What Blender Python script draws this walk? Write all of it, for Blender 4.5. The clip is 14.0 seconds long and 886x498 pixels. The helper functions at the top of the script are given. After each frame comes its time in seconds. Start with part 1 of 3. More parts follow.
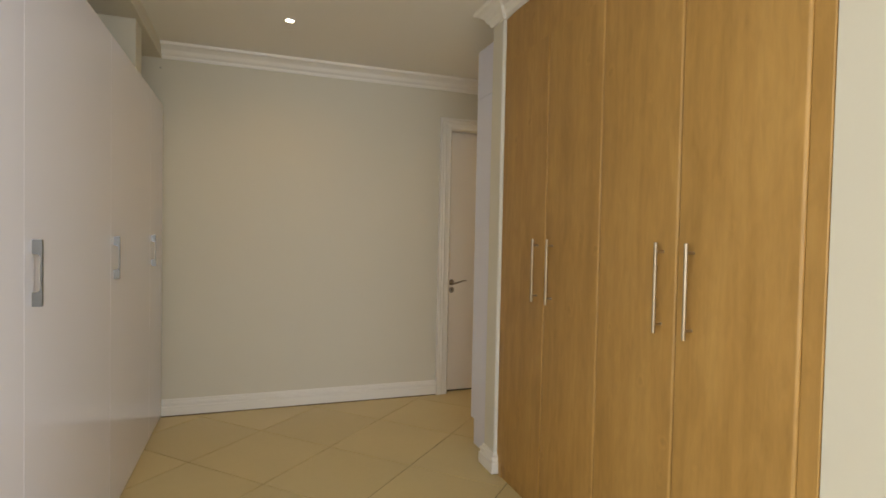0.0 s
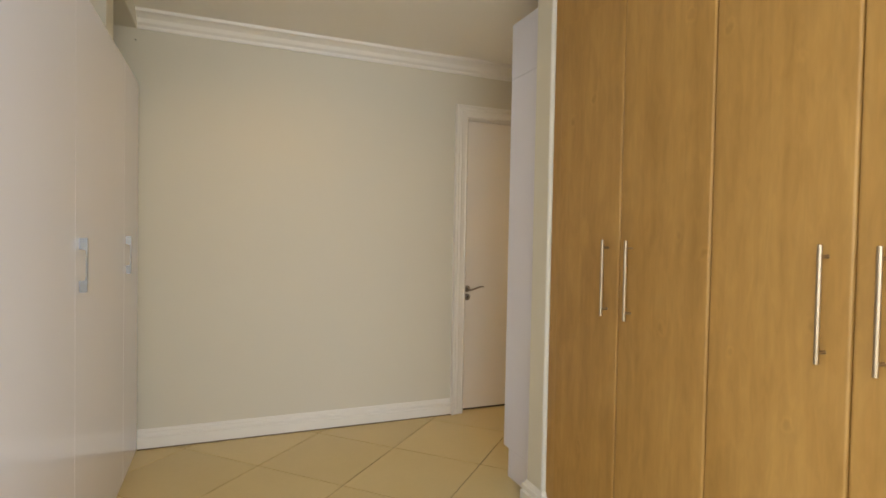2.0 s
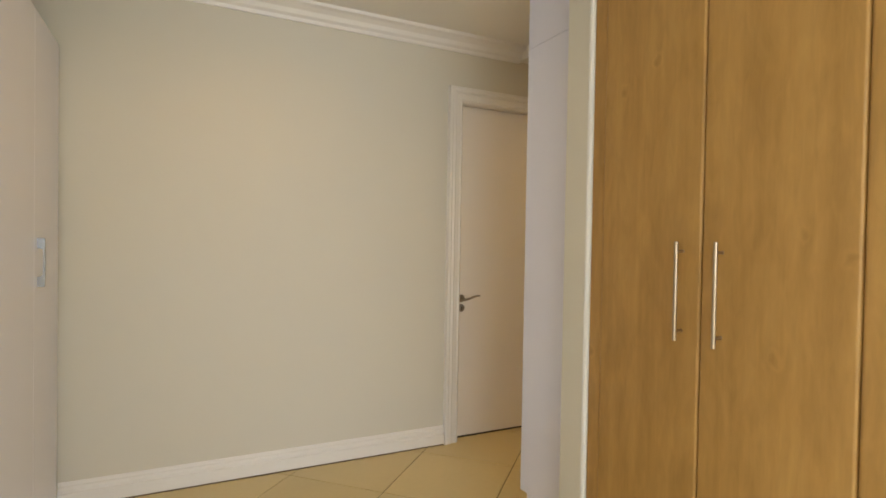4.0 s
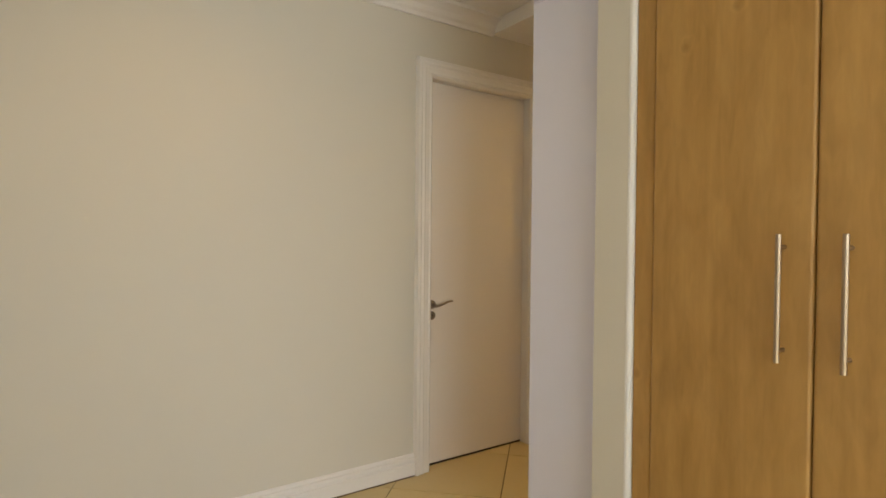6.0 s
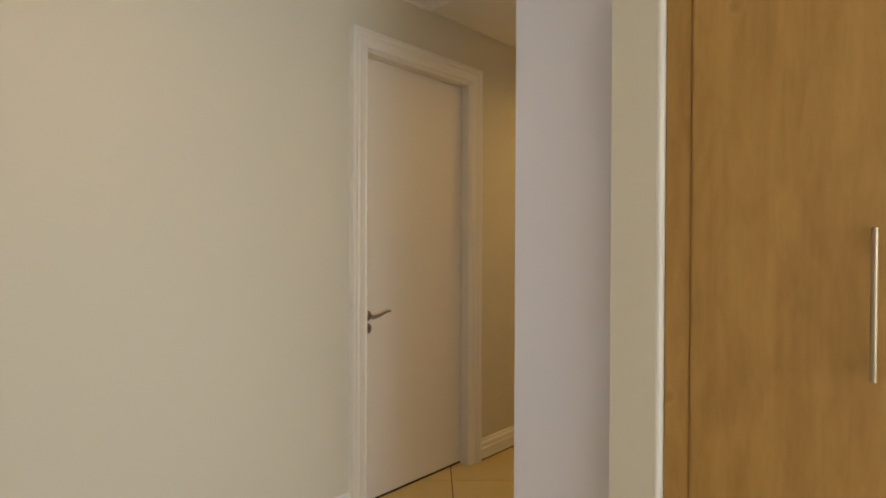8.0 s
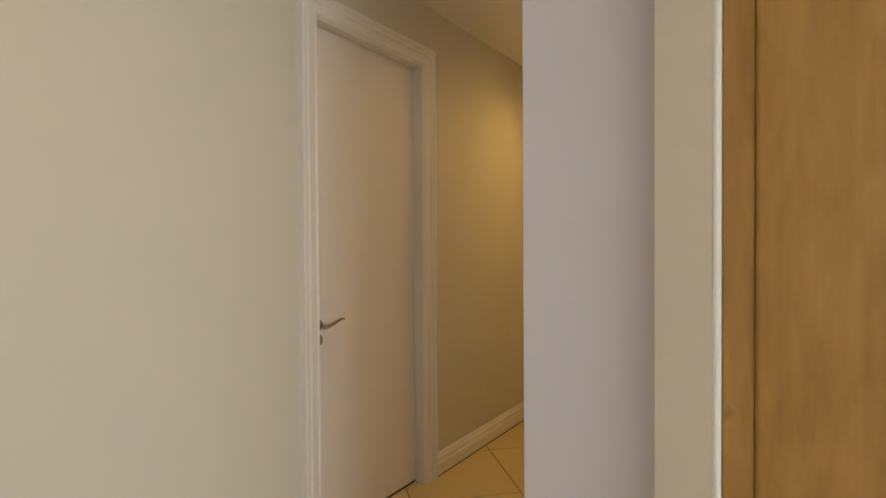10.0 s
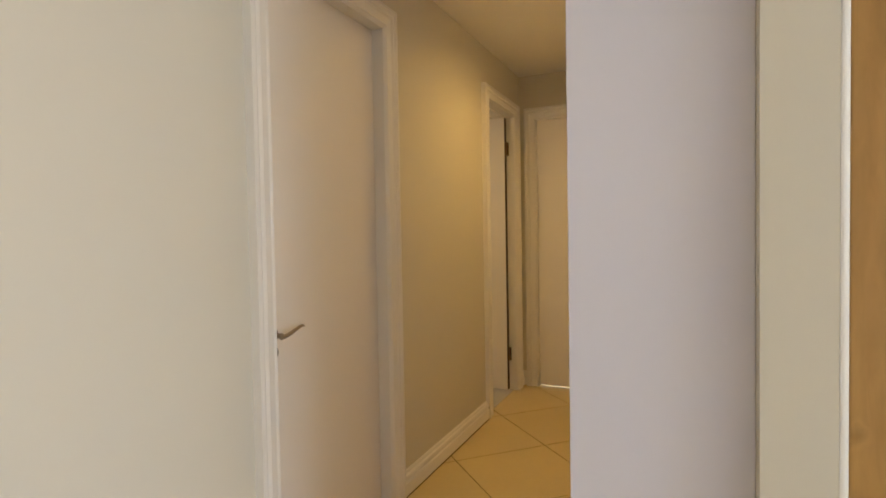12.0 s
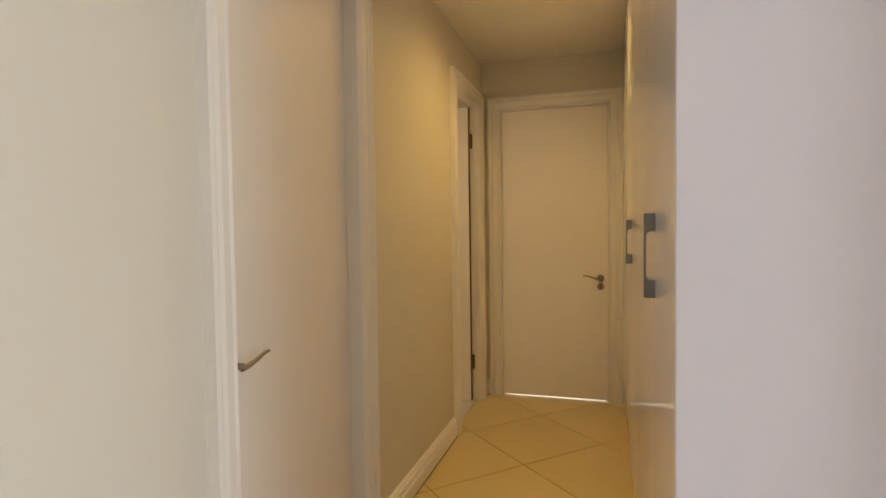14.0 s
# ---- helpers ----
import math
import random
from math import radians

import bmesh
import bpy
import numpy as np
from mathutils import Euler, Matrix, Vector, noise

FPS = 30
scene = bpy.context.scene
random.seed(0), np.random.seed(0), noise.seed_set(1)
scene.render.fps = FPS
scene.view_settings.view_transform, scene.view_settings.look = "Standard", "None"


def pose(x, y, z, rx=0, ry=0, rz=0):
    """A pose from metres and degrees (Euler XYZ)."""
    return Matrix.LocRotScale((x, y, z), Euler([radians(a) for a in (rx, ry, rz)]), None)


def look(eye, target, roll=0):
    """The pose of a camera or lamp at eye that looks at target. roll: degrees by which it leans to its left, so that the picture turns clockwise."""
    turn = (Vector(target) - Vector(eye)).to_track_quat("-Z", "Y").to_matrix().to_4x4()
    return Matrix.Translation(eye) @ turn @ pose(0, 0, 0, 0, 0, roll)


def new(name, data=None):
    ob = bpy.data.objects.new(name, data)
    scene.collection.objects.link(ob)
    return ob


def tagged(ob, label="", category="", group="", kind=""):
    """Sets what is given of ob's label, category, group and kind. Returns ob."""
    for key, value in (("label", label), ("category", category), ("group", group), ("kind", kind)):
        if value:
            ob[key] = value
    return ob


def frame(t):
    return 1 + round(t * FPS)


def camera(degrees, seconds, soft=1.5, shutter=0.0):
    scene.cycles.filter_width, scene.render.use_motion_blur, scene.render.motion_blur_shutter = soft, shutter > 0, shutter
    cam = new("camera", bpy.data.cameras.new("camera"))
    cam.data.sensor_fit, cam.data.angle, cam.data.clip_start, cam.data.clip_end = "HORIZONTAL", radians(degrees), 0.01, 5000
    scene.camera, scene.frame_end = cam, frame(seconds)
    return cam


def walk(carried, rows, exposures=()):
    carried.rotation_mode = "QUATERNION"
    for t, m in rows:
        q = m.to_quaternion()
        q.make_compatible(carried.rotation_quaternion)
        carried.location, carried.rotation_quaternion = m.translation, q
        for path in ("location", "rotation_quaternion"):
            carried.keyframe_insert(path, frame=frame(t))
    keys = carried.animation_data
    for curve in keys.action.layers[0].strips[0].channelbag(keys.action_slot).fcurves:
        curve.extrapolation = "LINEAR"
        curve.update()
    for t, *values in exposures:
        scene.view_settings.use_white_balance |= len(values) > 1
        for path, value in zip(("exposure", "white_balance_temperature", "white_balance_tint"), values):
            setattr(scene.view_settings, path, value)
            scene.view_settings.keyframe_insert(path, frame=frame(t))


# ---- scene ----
cam = camera(78.9, 14.0, soft=1.7)
PATH = [
    (0, (-0.079, 0.157, 1.273), (0.582, 2.044, 1.22), 1.2),
    (0.5, (-0.107, 0.284, 1.268), (0.566, 2.167, 1.221), 1.3),
    (1, (-0.151, 0.402, 1.272), (0.546, 2.276, 1.229), 1.3),
    (1.5, (-0.181, 0.528, 1.265), (0.543, 2.392, 1.219), 1.2),
    (2, (-0.194, 0.688, 1.265), (0.552, 2.543, 1.218), 1.1),
    (2.5, (-0.197, 0.823, 1.263), (0.571, 2.669, 1.219), 1.1),
    (3, (-0.19, 0.971, 1.262), (0.608, 2.805, 1.224), 1.1),
    (5.5, (-0.165, 1.638, 1.246), (0.887, 3.339, 1.209), 0.6),
    (6, (-0.169, 1.777, 1.244), (0.953, 3.432, 1.209), 0.5),
    (6.5, (-0.175, 1.887, 1.231), (1.032, 3.481, 1.2), 0.6),
    (7, (-0.171, 2.004, 1.231), (1.12, 3.531, 1.201), 0.4),
    (7.5, (-0.155, 2.109, 1.232), (1.207, 3.573, 1.209), 0.4),
    (8, (-0.15, 2.24, 1.23), (1.295, 3.622, 1.209), 0.2),
    (10.5, (-0.068, 2.711, 1.23), (1.639, 3.753, 1.198), -0.5),
    (11, (-0.021, 2.817, 1.231), (1.724, 3.794, 1.195), -0.7),
    (11.5, (0.013, 2.913, 1.223), (1.799, 3.811, 1.166), -0.9),
    (12, (0.062, 2.996, 1.215), (1.881, 3.826, 1.155), -1.0),
    (12.5, (0.113, 3.088, 1.209), (1.959, 3.855, 1.147), -0.9),
    (13, (0.167, 3.173, 1.211), (2.04, 3.874, 1.148), -0.9),
    (13.5, (0.229, 3.236, 1.217), (2.122, 3.878, 1.152), -1.0),
    (14, (0.298, 3.329, 1.225), (2.21, 3.912, 1.152), -0.8),
]
walk(cam, [(t, look(eye, target, roll)) for t, eye, target, roll in PATH],
     exposures=[(0, -0.09, 6380, 10), (0.5, 0.02, 6400, 10), (1.5, 0.23, 6310, 10), (3, 0.46, 6260, 10), (5.5, 0.42, 6300, 10), (8, 0.35, 6240, 10),
                (10.5, 0.42, 6080, 12), (12, 0.74, 5820, 12), (14, 0.84, 5700, 12)])

# ---------------------------------------------------------------- world, sun, large lights
world = bpy.data.worlds.new("world")
scene.world = world
world.use_nodes = True
wn = world.node_tree
sky = wn.nodes.new("ShaderNodeTexSky")
sky.sky_type = "NISHITA"
sky.sun_disc = False
sky.sun_elevation, sky.sun_rotation = radians(52), radians(200)
wn.links.new(sky.outputs[0], wn.nodes["Background"].inputs[0])
wn.nodes["Background"].inputs[1].default_value = 0.1


def lamp(name, kind, m, power, colour, **settings):
    data = bpy.data.lights.new(name, kind)
    data.energy, data.color = power, colour
    if kind == "AREA":
        data.shape = "RECTANGLE"
        data.size, data.size_y = settings["size"]
    if kind == "SUN":
        data.angle = radians(0.5)
    if kind == "SPOT":
        data.spot_size, data.spot_blend, data.shadow_soft_size = radians(settings["cone"]), 1.0, 0.035
    ob = new(name, data)
    ob.matrix_world = m
    return ob


lamp("sun", "SUN", look((-3, -9, 12), (0, 0, 0)), 2.5, (1.0, 0.95, 0.88))
# daylight that enters from behind the walker, by unseen bedroom windows in assumed places
lamp("bedroom_daylight_fill", "AREA", look((-0.1, -3.02, 1.45), (-0.1, 0, 1.45)), 92, (0.86, 0.92, 1.0), size=(3.6, 1.5))
lamp("bedroom_daylight_fill", "AREA", look((-4.12, -1.3, 1.45), (0, -1.3, 1.45)), 98, (0.86, 0.92, 1.0), size=(2.5, 1.5))
# east lamp is an added fill that brightens the white wardrobe fronts
lamp("bedroom_daylight_fill", "AREA", look((3.12, -1.3, 1.45), (0, -1.3, 1.45)), 66, (0.86, 0.92, 1.0), size=(2.5, 1.5))
# daylight of the room past the end door of the corridor
lamp("far_room_daylight", "AREA", look((5.75, 3.7, 1.4), (4.3, 3.7, 0.8)), 26, (1.0, 0.98, 0.95), size=(1.1, 1.2))
# warm fill added in the store to brighten the open leaf; no source known
lamp("store_fill", "AREA", look((2.74, 5.2, 1.5), (4.0, 5.0, 1.2)), 4.0, (1.0, 0.72, 0.40), size=(0.9, 1.0))
# the middle downlight is made up, unseen, to brighten the first door
DOWNLIGHTS = [(0.099, 3.444, 2.5, 9.5), (1.90, 3.545, 2.42, 3.5), (3.02, 3.545, 2.42, 28)]
for lx, ly, lz, lw in DOWNLIGHTS:
    lamp("downlight_beam", "SPOT", pose(lx, ly, lz - 0.012), lw, (1.0, 0.58, 0.14), cone=160)

# ---------------------------------------------------------------- materials


def material(name, colour, rough=0.5, metal=0.0, vary=0.06, scale=3.0, fine=60.0, bump=0.0, coat=0.0, per_object=0.0, stretch=(1, 1, 1), tint=None):
    """Painted or metal surface: broad blotches, fine grain, roughness variation and slight relief."""
    mat = bpy.data.materials.new(name)
    mat.use_nodes = True
    nt = mat.node_tree
    n, l = nt.nodes, nt.links
    b = n["Principled BSDF"]
    b.inputs["Metallic"].default_value = metal
    b.inputs["Coat Weight"].default_value = coat
    b.inputs["Coat Roughness"].default_value = 0.12
    tc = n.new("ShaderNodeTexCoord")
    mp = n.new("ShaderNodeMapping")
    mp.inputs["Scale"].default_value = stretch
    if per_object:
        oi, shift = n.new("ShaderNodeObjectInfo"), n.new("ShaderNodeVectorMath")
        shift.operation = "MULTIPLY_ADD"
        shift.inputs[1].default_value = (31.0, 17.0, 0.0)
        l.new(oi.outputs["Random"], shift.inputs[0])
        l.new(tc.outputs["Object"], shift.inputs[2])
        l.new(shift.outputs[0], mp.inputs["Vector"])
    else:
        l.new(tc.outputs["Object"], mp.inputs["Vector"])
    big, small = n.new("ShaderNodeTexNoise"), n.new("ShaderNodeTexNoise")
    for node, s, d in ((big, scale, 3), (small, fine, 4)):
        node.inputs["Scale"].default_value = s
        node.inputs["Detail"].default_value = d
        l.new(mp.outputs[0], node.inputs["Vector"])
    mix = n.new("ShaderNodeMix")
    mix.data_type = "RGBA"
    c = Vector(colour)
    lo, hi = c * (1 - vary), c * (1 + vary)
    if tint:
        hi = Vector(tint)
    mix.inputs[6].default_value = (*lo, 1)
    mix.inputs[7].default_value = (*hi, 1)
    add = n.new("ShaderNodeMath")
    add.operation = "MULTIPLY_ADD"
    add.inputs[1].default_value = 0.3
    l.new(small.outputs[0], add.inputs[0])
    sc = n.new("ShaderNodeMath")
    sc.operation = "MULTIPLY"
    sc.inputs[1].default_value = 0.7
    l.new(big.outputs[0], sc.inputs[0])
    l.new(sc.outputs[0], add.inputs[2])
    l.new(add.outputs[0], mix.inputs[0])
    last = mix.outputs[2]
    if per_object:
        info = n.new("ShaderNodeObjectInfo")
        hsv = n.new("ShaderNodeHueSaturation")
        rng = n.new("ShaderNodeMapRange")
        rng.inputs[3].default_value, rng.inputs[4].default_value = 1 - per_object, 1 + per_object
        l.new(info.outputs["Random"], rng.inputs[0])
        l.new(rng.outputs[0], hsv.inputs["Value"])
        l.new(last, hsv.inputs["Color"])
        last = hsv.outputs[0]
    l.new(last, b.inputs["Base Color"])
    rr = n.new("ShaderNodeMapRange")
    rr.inputs[3].default_value, rr.inputs[4].default_value = max(0.02, rough - 0.06), rough + 0.06
    l.new(big.outputs[0], rr.inputs[0])
    l.new(rr.outputs[0], b.inputs["Roughness"])
    if bump:
        bp = n.new("ShaderNodeBump")
        bp.inputs["Strength"].default_value = bump
        bp.inputs["Distance"].default_value = 0.002
        l.new(small.outputs[0], bp.inputs["Height"])
        l.new(bp.outputs[0], b.inputs["Normal"])
    return mat


def wood_material(name, dark, mid, light, seed):
    """Vertical-grain wood foil: long streaks, soft cathedral figure and a few darker knots."""
    mat = bpy.data.materials.new(name)
    mat.use_nodes = True
    nt = mat.node_tree
    n, l = nt.nodes, nt.links
    b = n["Principled BSDF"]
    tc, info = n.new("ShaderNodeTexCoord"), n.new("ShaderNodeObjectInfo")
    off = n.new("ShaderNodeVectorMath")
    off.operation = "MULTIPLY_ADD"
    off.inputs[1].default_value = (9.0 + seed, 7.0, 5.0)
    comb = n.new("ShaderNodeCombineXYZ")
    for i in range(3):
        l.new(info.outputs["Random"], comb.inputs[i])
    l.new(comb.outputs[0], off.inputs[0])
    l.new(tc.outputs["Object"], off.inputs[2])

    def noise_at(sx, sz, scale, detail, rough=0.5, distort=0.0):
        mp = n.new("ShaderNodeMapping")
        mp.inputs["Scale"].default_value = (sx, sx, sz)
        l.new(off.outputs[0], mp.inputs[0])
        t = n.new("ShaderNodeTexNoise")
        t.inputs["Scale"].default_value, t.inputs["Detail"].default_value = scale, detail
        t.inputs["Roughness"].default_value, t.inputs["Distortion"].default_value = rough, distort
        l.new(mp.outputs[0], t.inputs["Vector"])
        return t

    broad = noise_at(1, 0.10, 9.5, 2, 0.45, 0.5)
    streak = noise_at(1, 0.035, 30, 6, 0.62, 0.3)
    blot = noise_at(1, 0.30, 11.0, 4, 0.55, 1.2)
    a = n.new("ShaderNodeMath")
    a.operation = "MULTIPLY_ADD"
    a.inputs[1].default_value = 0.30
    l.new(streak.outputs[0], a.inputs[0])
    s1 = n.new("ShaderNodeMath")
    s1.operation = "MULTIPLY_ADD"
    s1.inputs[1].default_value = 0.33
    l.new(broad.outputs[0], s1.inputs[0])
    s2 = n.new("ShaderNodeMath")
    s2.operation = "MULTIPLY"
    s2.inputs[1].default_value = 0.37
    l.new(blot.outputs[0], s2.inputs[0])
    l.new(s2.outputs[0], s1.inputs[2])
    l.new(s1.outputs[0], a.inputs[2])
    ramp = n.new("ShaderNodeValToRGB")
    e = ramp.color_ramp.elements
    e[0].position, e[0].color = 0.32, (*dark, 1)
    e[1].position, e[1].color = 0.68, (*light, 1)
    m = ramp.color_ramp.elements.new(0.5)
    m.color = (*mid, 1)
    l.new(a.outputs[0], ramp.inputs[0])
    # sparse small knots, each a dark eye in a paler swirl
    warp = n.new("ShaderNodeTexNoise")
    warp.inputs["Scale"].default_value, warp.inputs["Detail"].default_value = 26.0, 2.0
    l.new(off.outputs[0], warp.inputs["Vector"])
    bend = n.new("ShaderNodeVectorMath")
    bend.operation = "MULTIPLY_ADD"
    bend.inputs[1].default_value = (0.03, 0.03, 0.05)
    l.new(warp.outputs["Color"], bend.inputs[0])
    l.new(off.outputs[0], bend.inputs[2])
    mp = n.new("ShaderNodeMapping")
    mp.inputs["Scale"].default_value = (6.2, 6.2, 4.4)
    l.new(bend.outputs[0], mp.inputs[0])
    vor = n.new("ShaderNodeTexVoronoi")
    vor.inputs["Scale"].default_value = 1.0
    l.new(mp.outputs[0], vor.inputs["Vector"])
    kr = n.new("ShaderNodeValToRGB")
    ke = kr.color_ramp.elements
    ke[0].position, ke[0].color = 0.03, (0.82, 0.79, 0.74, 1)
    ke[1].position, ke[1].color = 0.26, (1, 1, 1, 1)
    for at, v in ((0.075, 0.90), (0.115, 1.05), (0.16, 0.97)):
        ring = kr.color_ramp.elements.new(at)
        ring.color = (v, v, v, 1)
    l.new(vor.outputs["Distance"], kr.inputs[0])
    mul = n.new("ShaderNodeMix")
    mul.data_type, mul.blend_type = "RGBA", "MULTIPLY"
    mul.inputs[0].default_value = 1.0
    l.new(ramp.outputs[0], mul.inputs[6])
    l.new(kr.outputs[0], mul.inputs[7])
    # fine pale flecks along the grain
    fleck = noise_at(1, 0.2, 42, 3, 0.6, 0.8)
    fr = n.new("ShaderNodeMapRange")
    fr.inputs[1].default_value, fr.inputs[2].default_value = 0.3, 0.7
    fr.inputs[3].default_value, fr.inputs[4].default_value = 0.92, 1.07
    l.new(fleck.outputs[0], fr.inputs[0])
    grain = n.new("ShaderNodeMix")
    grain.data_type, grain.blend_type = "RGBA", "MULTIPLY"
    grain.inputs[0].default_value = 1.0
    l.new(mul.outputs[2], grain.inputs[6])
    l.new(fr.outputs[0], grain.inputs[7])
    l.new(grain.outputs[2], b.inputs["Base Color"])
    rr = n.new("ShaderNodeMapRange")
    rr.inputs[3].default_value, rr.inputs[4].default_value = 0.38, 0.52
    l.new(broad.outputs[0], rr.inputs[0])
    l.new(rr.outputs[0], b.inputs["Roughness"])
    bp = n.new("ShaderNodeBump")
    bp.inputs["Strength"].default_value, bp.inputs["Distance"].default_value = 0.12, 0.001
    l.new(streak.outputs[0], bp.inputs["Height"])
    l.new(bp.outputs[0], b.inputs["Normal"])
    return mat


def glow_material(name, colour, strength):
    mat = bpy.data.materials.new(name)
    mat.use_nodes = True
    b = mat.node_tree.nodes["Principled BSDF"]
    b.inputs["Emission Color"].default_value = (*colour, 1)
    b.inputs["Emission Strength"].default_value = strength
    return mat


WALL = material("wall_paint", (0.685, 0.643, 0.533), 0.62, vary=0.03, scale=1.3, fine=140, bump=0.06)
CEIL = material("ceiling_paint", (0.86, 0.83, 0.77), 0.75, vary=0.03, scale=1.2, fine=120, bump=0.05)
TRIM = material("trim_paint", (0.84, 0.81, 0.75), 0.38, vary=0.03, scale=4, fine=90, bump=0.03)
DOOR = material("door_paint", (0.86, 0.815, 0.755), 0.42, vary=0.025, scale=2, fine=110, bump=0.05, stretch=(1, 1, 0.25))
LAMI = material("white_laminate", (0.785, 0.783, 0.885), 0.12, vary=0.015, scale=1.5, fine=80, bump=0.006, coat=0.1)
TILE = material("floor_tile", (0.64, 0.505, 0.235), 0.37, vary=0.07, scale=2.6, fine=38, per_object=0.04, tint=(0.71, 0.58, 0.30))
GROUT = material("grout", (0.13, 0.09, 0.05), 0.85, vary=0.2, scale=9, fine=150, bump=0.3)
PALETILE = material("pale_tile", (0.74, 0.72, 0.68), 0.25, vary=0.03, scale=2, fine=40)
WOOD = wood_material("maple_foil", (0.345, 0.188, 0.047), (0.432, 0.244, 0.066), (0.505, 0.300, 0.088), 0)
STEEL = material("brushed_steel", (0.42, 0.335, 0.23), 0.40, 1.0, vary=0.1, scale=20, fine=300, bump=0.04, stretch=(1, 1, 0.05))
CHROME = material("chrome", (0.20, 0.195, 0.185), 0.36, 1.0, vary=0.04, scale=15, fine=90)
BRONZE = material("dull_bronze", (0.34, 0.30, 0.255), 0.38, 1.0, vary=0.25, scale=30, fine=200)
HINGE = material("hinge_brass", (0.16, 0.10, 0.05), 0.45, 1.0, vary=0.2, scale=30, fine=200)
BEAD = material("bead_paint", (0.72, 0.69, 0.62), 0.5, vary=0.05, scale=5, fine=120, bump=0.06)
# near-black brown that stands in for shade in the hinge gap
GAPSHADE = material("hinge_gap_shade", (0.06, 0.035, 0.02), 0.7, vary=0.3, scale=12, fine=90, stretch=(1, 1, 0.1))
DARK = material("dark_gap", (0.03, 0.025, 0.02), 0.9)
GLOW = glow_material("lamp_glass", (1.0, 0.86, 0.62), 14.0)
BLACK = material("keyhole_black", (0.012, 0.011, 0.010), 0.7)

# ---------------------------------------------------------------- mesh helpers


def box(bm, x0, y0, z0, x1, y1, z1, bevel=0.0, segments=1, upright=False):
    made = bmesh.ops.create_cube(bm, size=1.0)["verts"]
    bmesh.ops.transform(bm, verts=made, matrix=Matrix.Translation(((x0 + x1) / 2, (y0 + y1) / 2, (z0 + z1) / 2)) @ Matrix.Diagonal((x1 - x0, y1 - y0, z1 - z0, 1)))
    if bevel:
        edges = list({e for v in made for e in v.link_edges})
        if upright:
            edges = [e for e in edges if abs(e.verts[0].co.z - e.verts[1].co.z) > 0.5 * (z1 - z0)]
        bmesh.ops.bevel(bm, geom=edges, offset=bevel, segments=segments, profile=0.5, affect="EDGES")
    return bm


def boxed(*args, **kw):
    return box(bmesh.new(), *args, **kw)


def part(name, bm, mat, parent=None, label="", smooth=False):
    me = bpy.data.meshes.new(name)
    bmesh.ops.recalc_face_normals(bm, faces=bm.faces[:])
    bm.to_mesh(me)
    bm.free()
    me.materials.append(mat)
    if smooth:
        for p in me.polygons:
            p.use_smooth = True
    ob = new(name, me)
    if parent:
        ob.parent = parent
        # parts are modelled in world coordinates; only the top of a thing is moved
        if not parent.parent:
            ob.matrix_parent_inverse = Matrix.Translation(parent.location).inverted()
    if label:
        ob["label"] = label
    return ob


def thing(name, at, label, category, group="", kind=""):
    ob = new(name)
    ob.empty_display_size = 0.1
    ob.location = at
    return tagged(ob, label, category, group, kind)


def structure(name, bm, mat, label, category):
    return tagged(part(name, bm, mat), label, category, kind="structure")


def sweep(bm, points, profile, normal, closed_ends=True):
    """Run a moulding profile [(side, lift)] along a polyline that lies in a plane; corners are mitred."""
    normal = Vector(normal)
    pts = [Vector(p) for p in points]
    rings = []
    for i, p in enumerate(pts):
        dirs = []
        if i:
            dirs.append((pts[i] - pts[i - 1]).normalized())
        if i < len(pts) - 1:
            dirs.append((pts[i + 1] - pts[i]).normalized())
        sides = [normal.cross(d) for d in dirs]
        side = sides[0] if len(sides) == 1 else (sides[0] + sides[1]) / (1 + sides[0].dot(sides[1]))
        rings.append([bm.verts.new(p + side * a + normal * b) for a, b in profile])
    k = len(profile)
    for r0, r1 in zip(rings, rings[1:]):
        for j in range(k):
            bm.faces.new((r0[j], r0[(j + 1) % k], r1[(j + 1) % k], r1[j]))
    if closed_ends:
        bm.faces.new(rings[0])
        bm.faces.new(rings[-1][::-1])
    return bm


def tube(bm, points, radii, sides=12, flat=1.0):
    """Round bar along a polyline, with a radius for each point."""
    pts = [Vector(p) for p in points]
    rings = []
    for i, p in enumerate(pts):
        d = (pts[min(i + 1, len(pts) - 1)] - pts[max(i - 1, 0)]).normalized()
        u = d.cross(Vector((0, 0, 1)))
        if u.length < 1e-3:
            u = Vector((1, 0, 0))
        u.normalize()
        v = d.cross(u)
        r = radii[i]
        rings.append([bm.verts.new(p + u * (math.cos(2 * math.pi * s / sides) * r * flat) + v * (math.sin(2 * math.pi * s / sides) * r)) for s in range(sides)])
    for r0, r1 in zip(rings, rings[1:]):
        for j in range(sides):
            bm.faces.new((r0[j], r0[(j + 1) % sides], r1[(j + 1) % sides], r1[j]))
    bm.faces.new(rings[0])
    bm.faces.new(rings[-1][::-1])
    return bm


def lathe(bm, centre, axis, profile, sides=24):
    """Turned shape: profile [(radius, height)] about an axis."""
    m = Matrix.Translation(centre) @ Vector(axis).to_track_quat("Z", "Y").to_matrix().to_4x4()
    rings = [[bm.verts.new(m @ Vector((math.cos(2 * math.pi * s / sides) * r, math.sin(2 * math.pi * s / sides) * r, h))) for s in range(sides)] for r, h in profile]
    for r0, r1 in zip(rings, rings[1:]):
        for j in range(sides):
            bm.faces.new((r0[j], r0[(j + 1) % sides], r1[(j + 1) % sides], r1[j]))
    bm.faces.new(rings[0])
    bm.faces.new(rings[-1][::-1])
    return bm


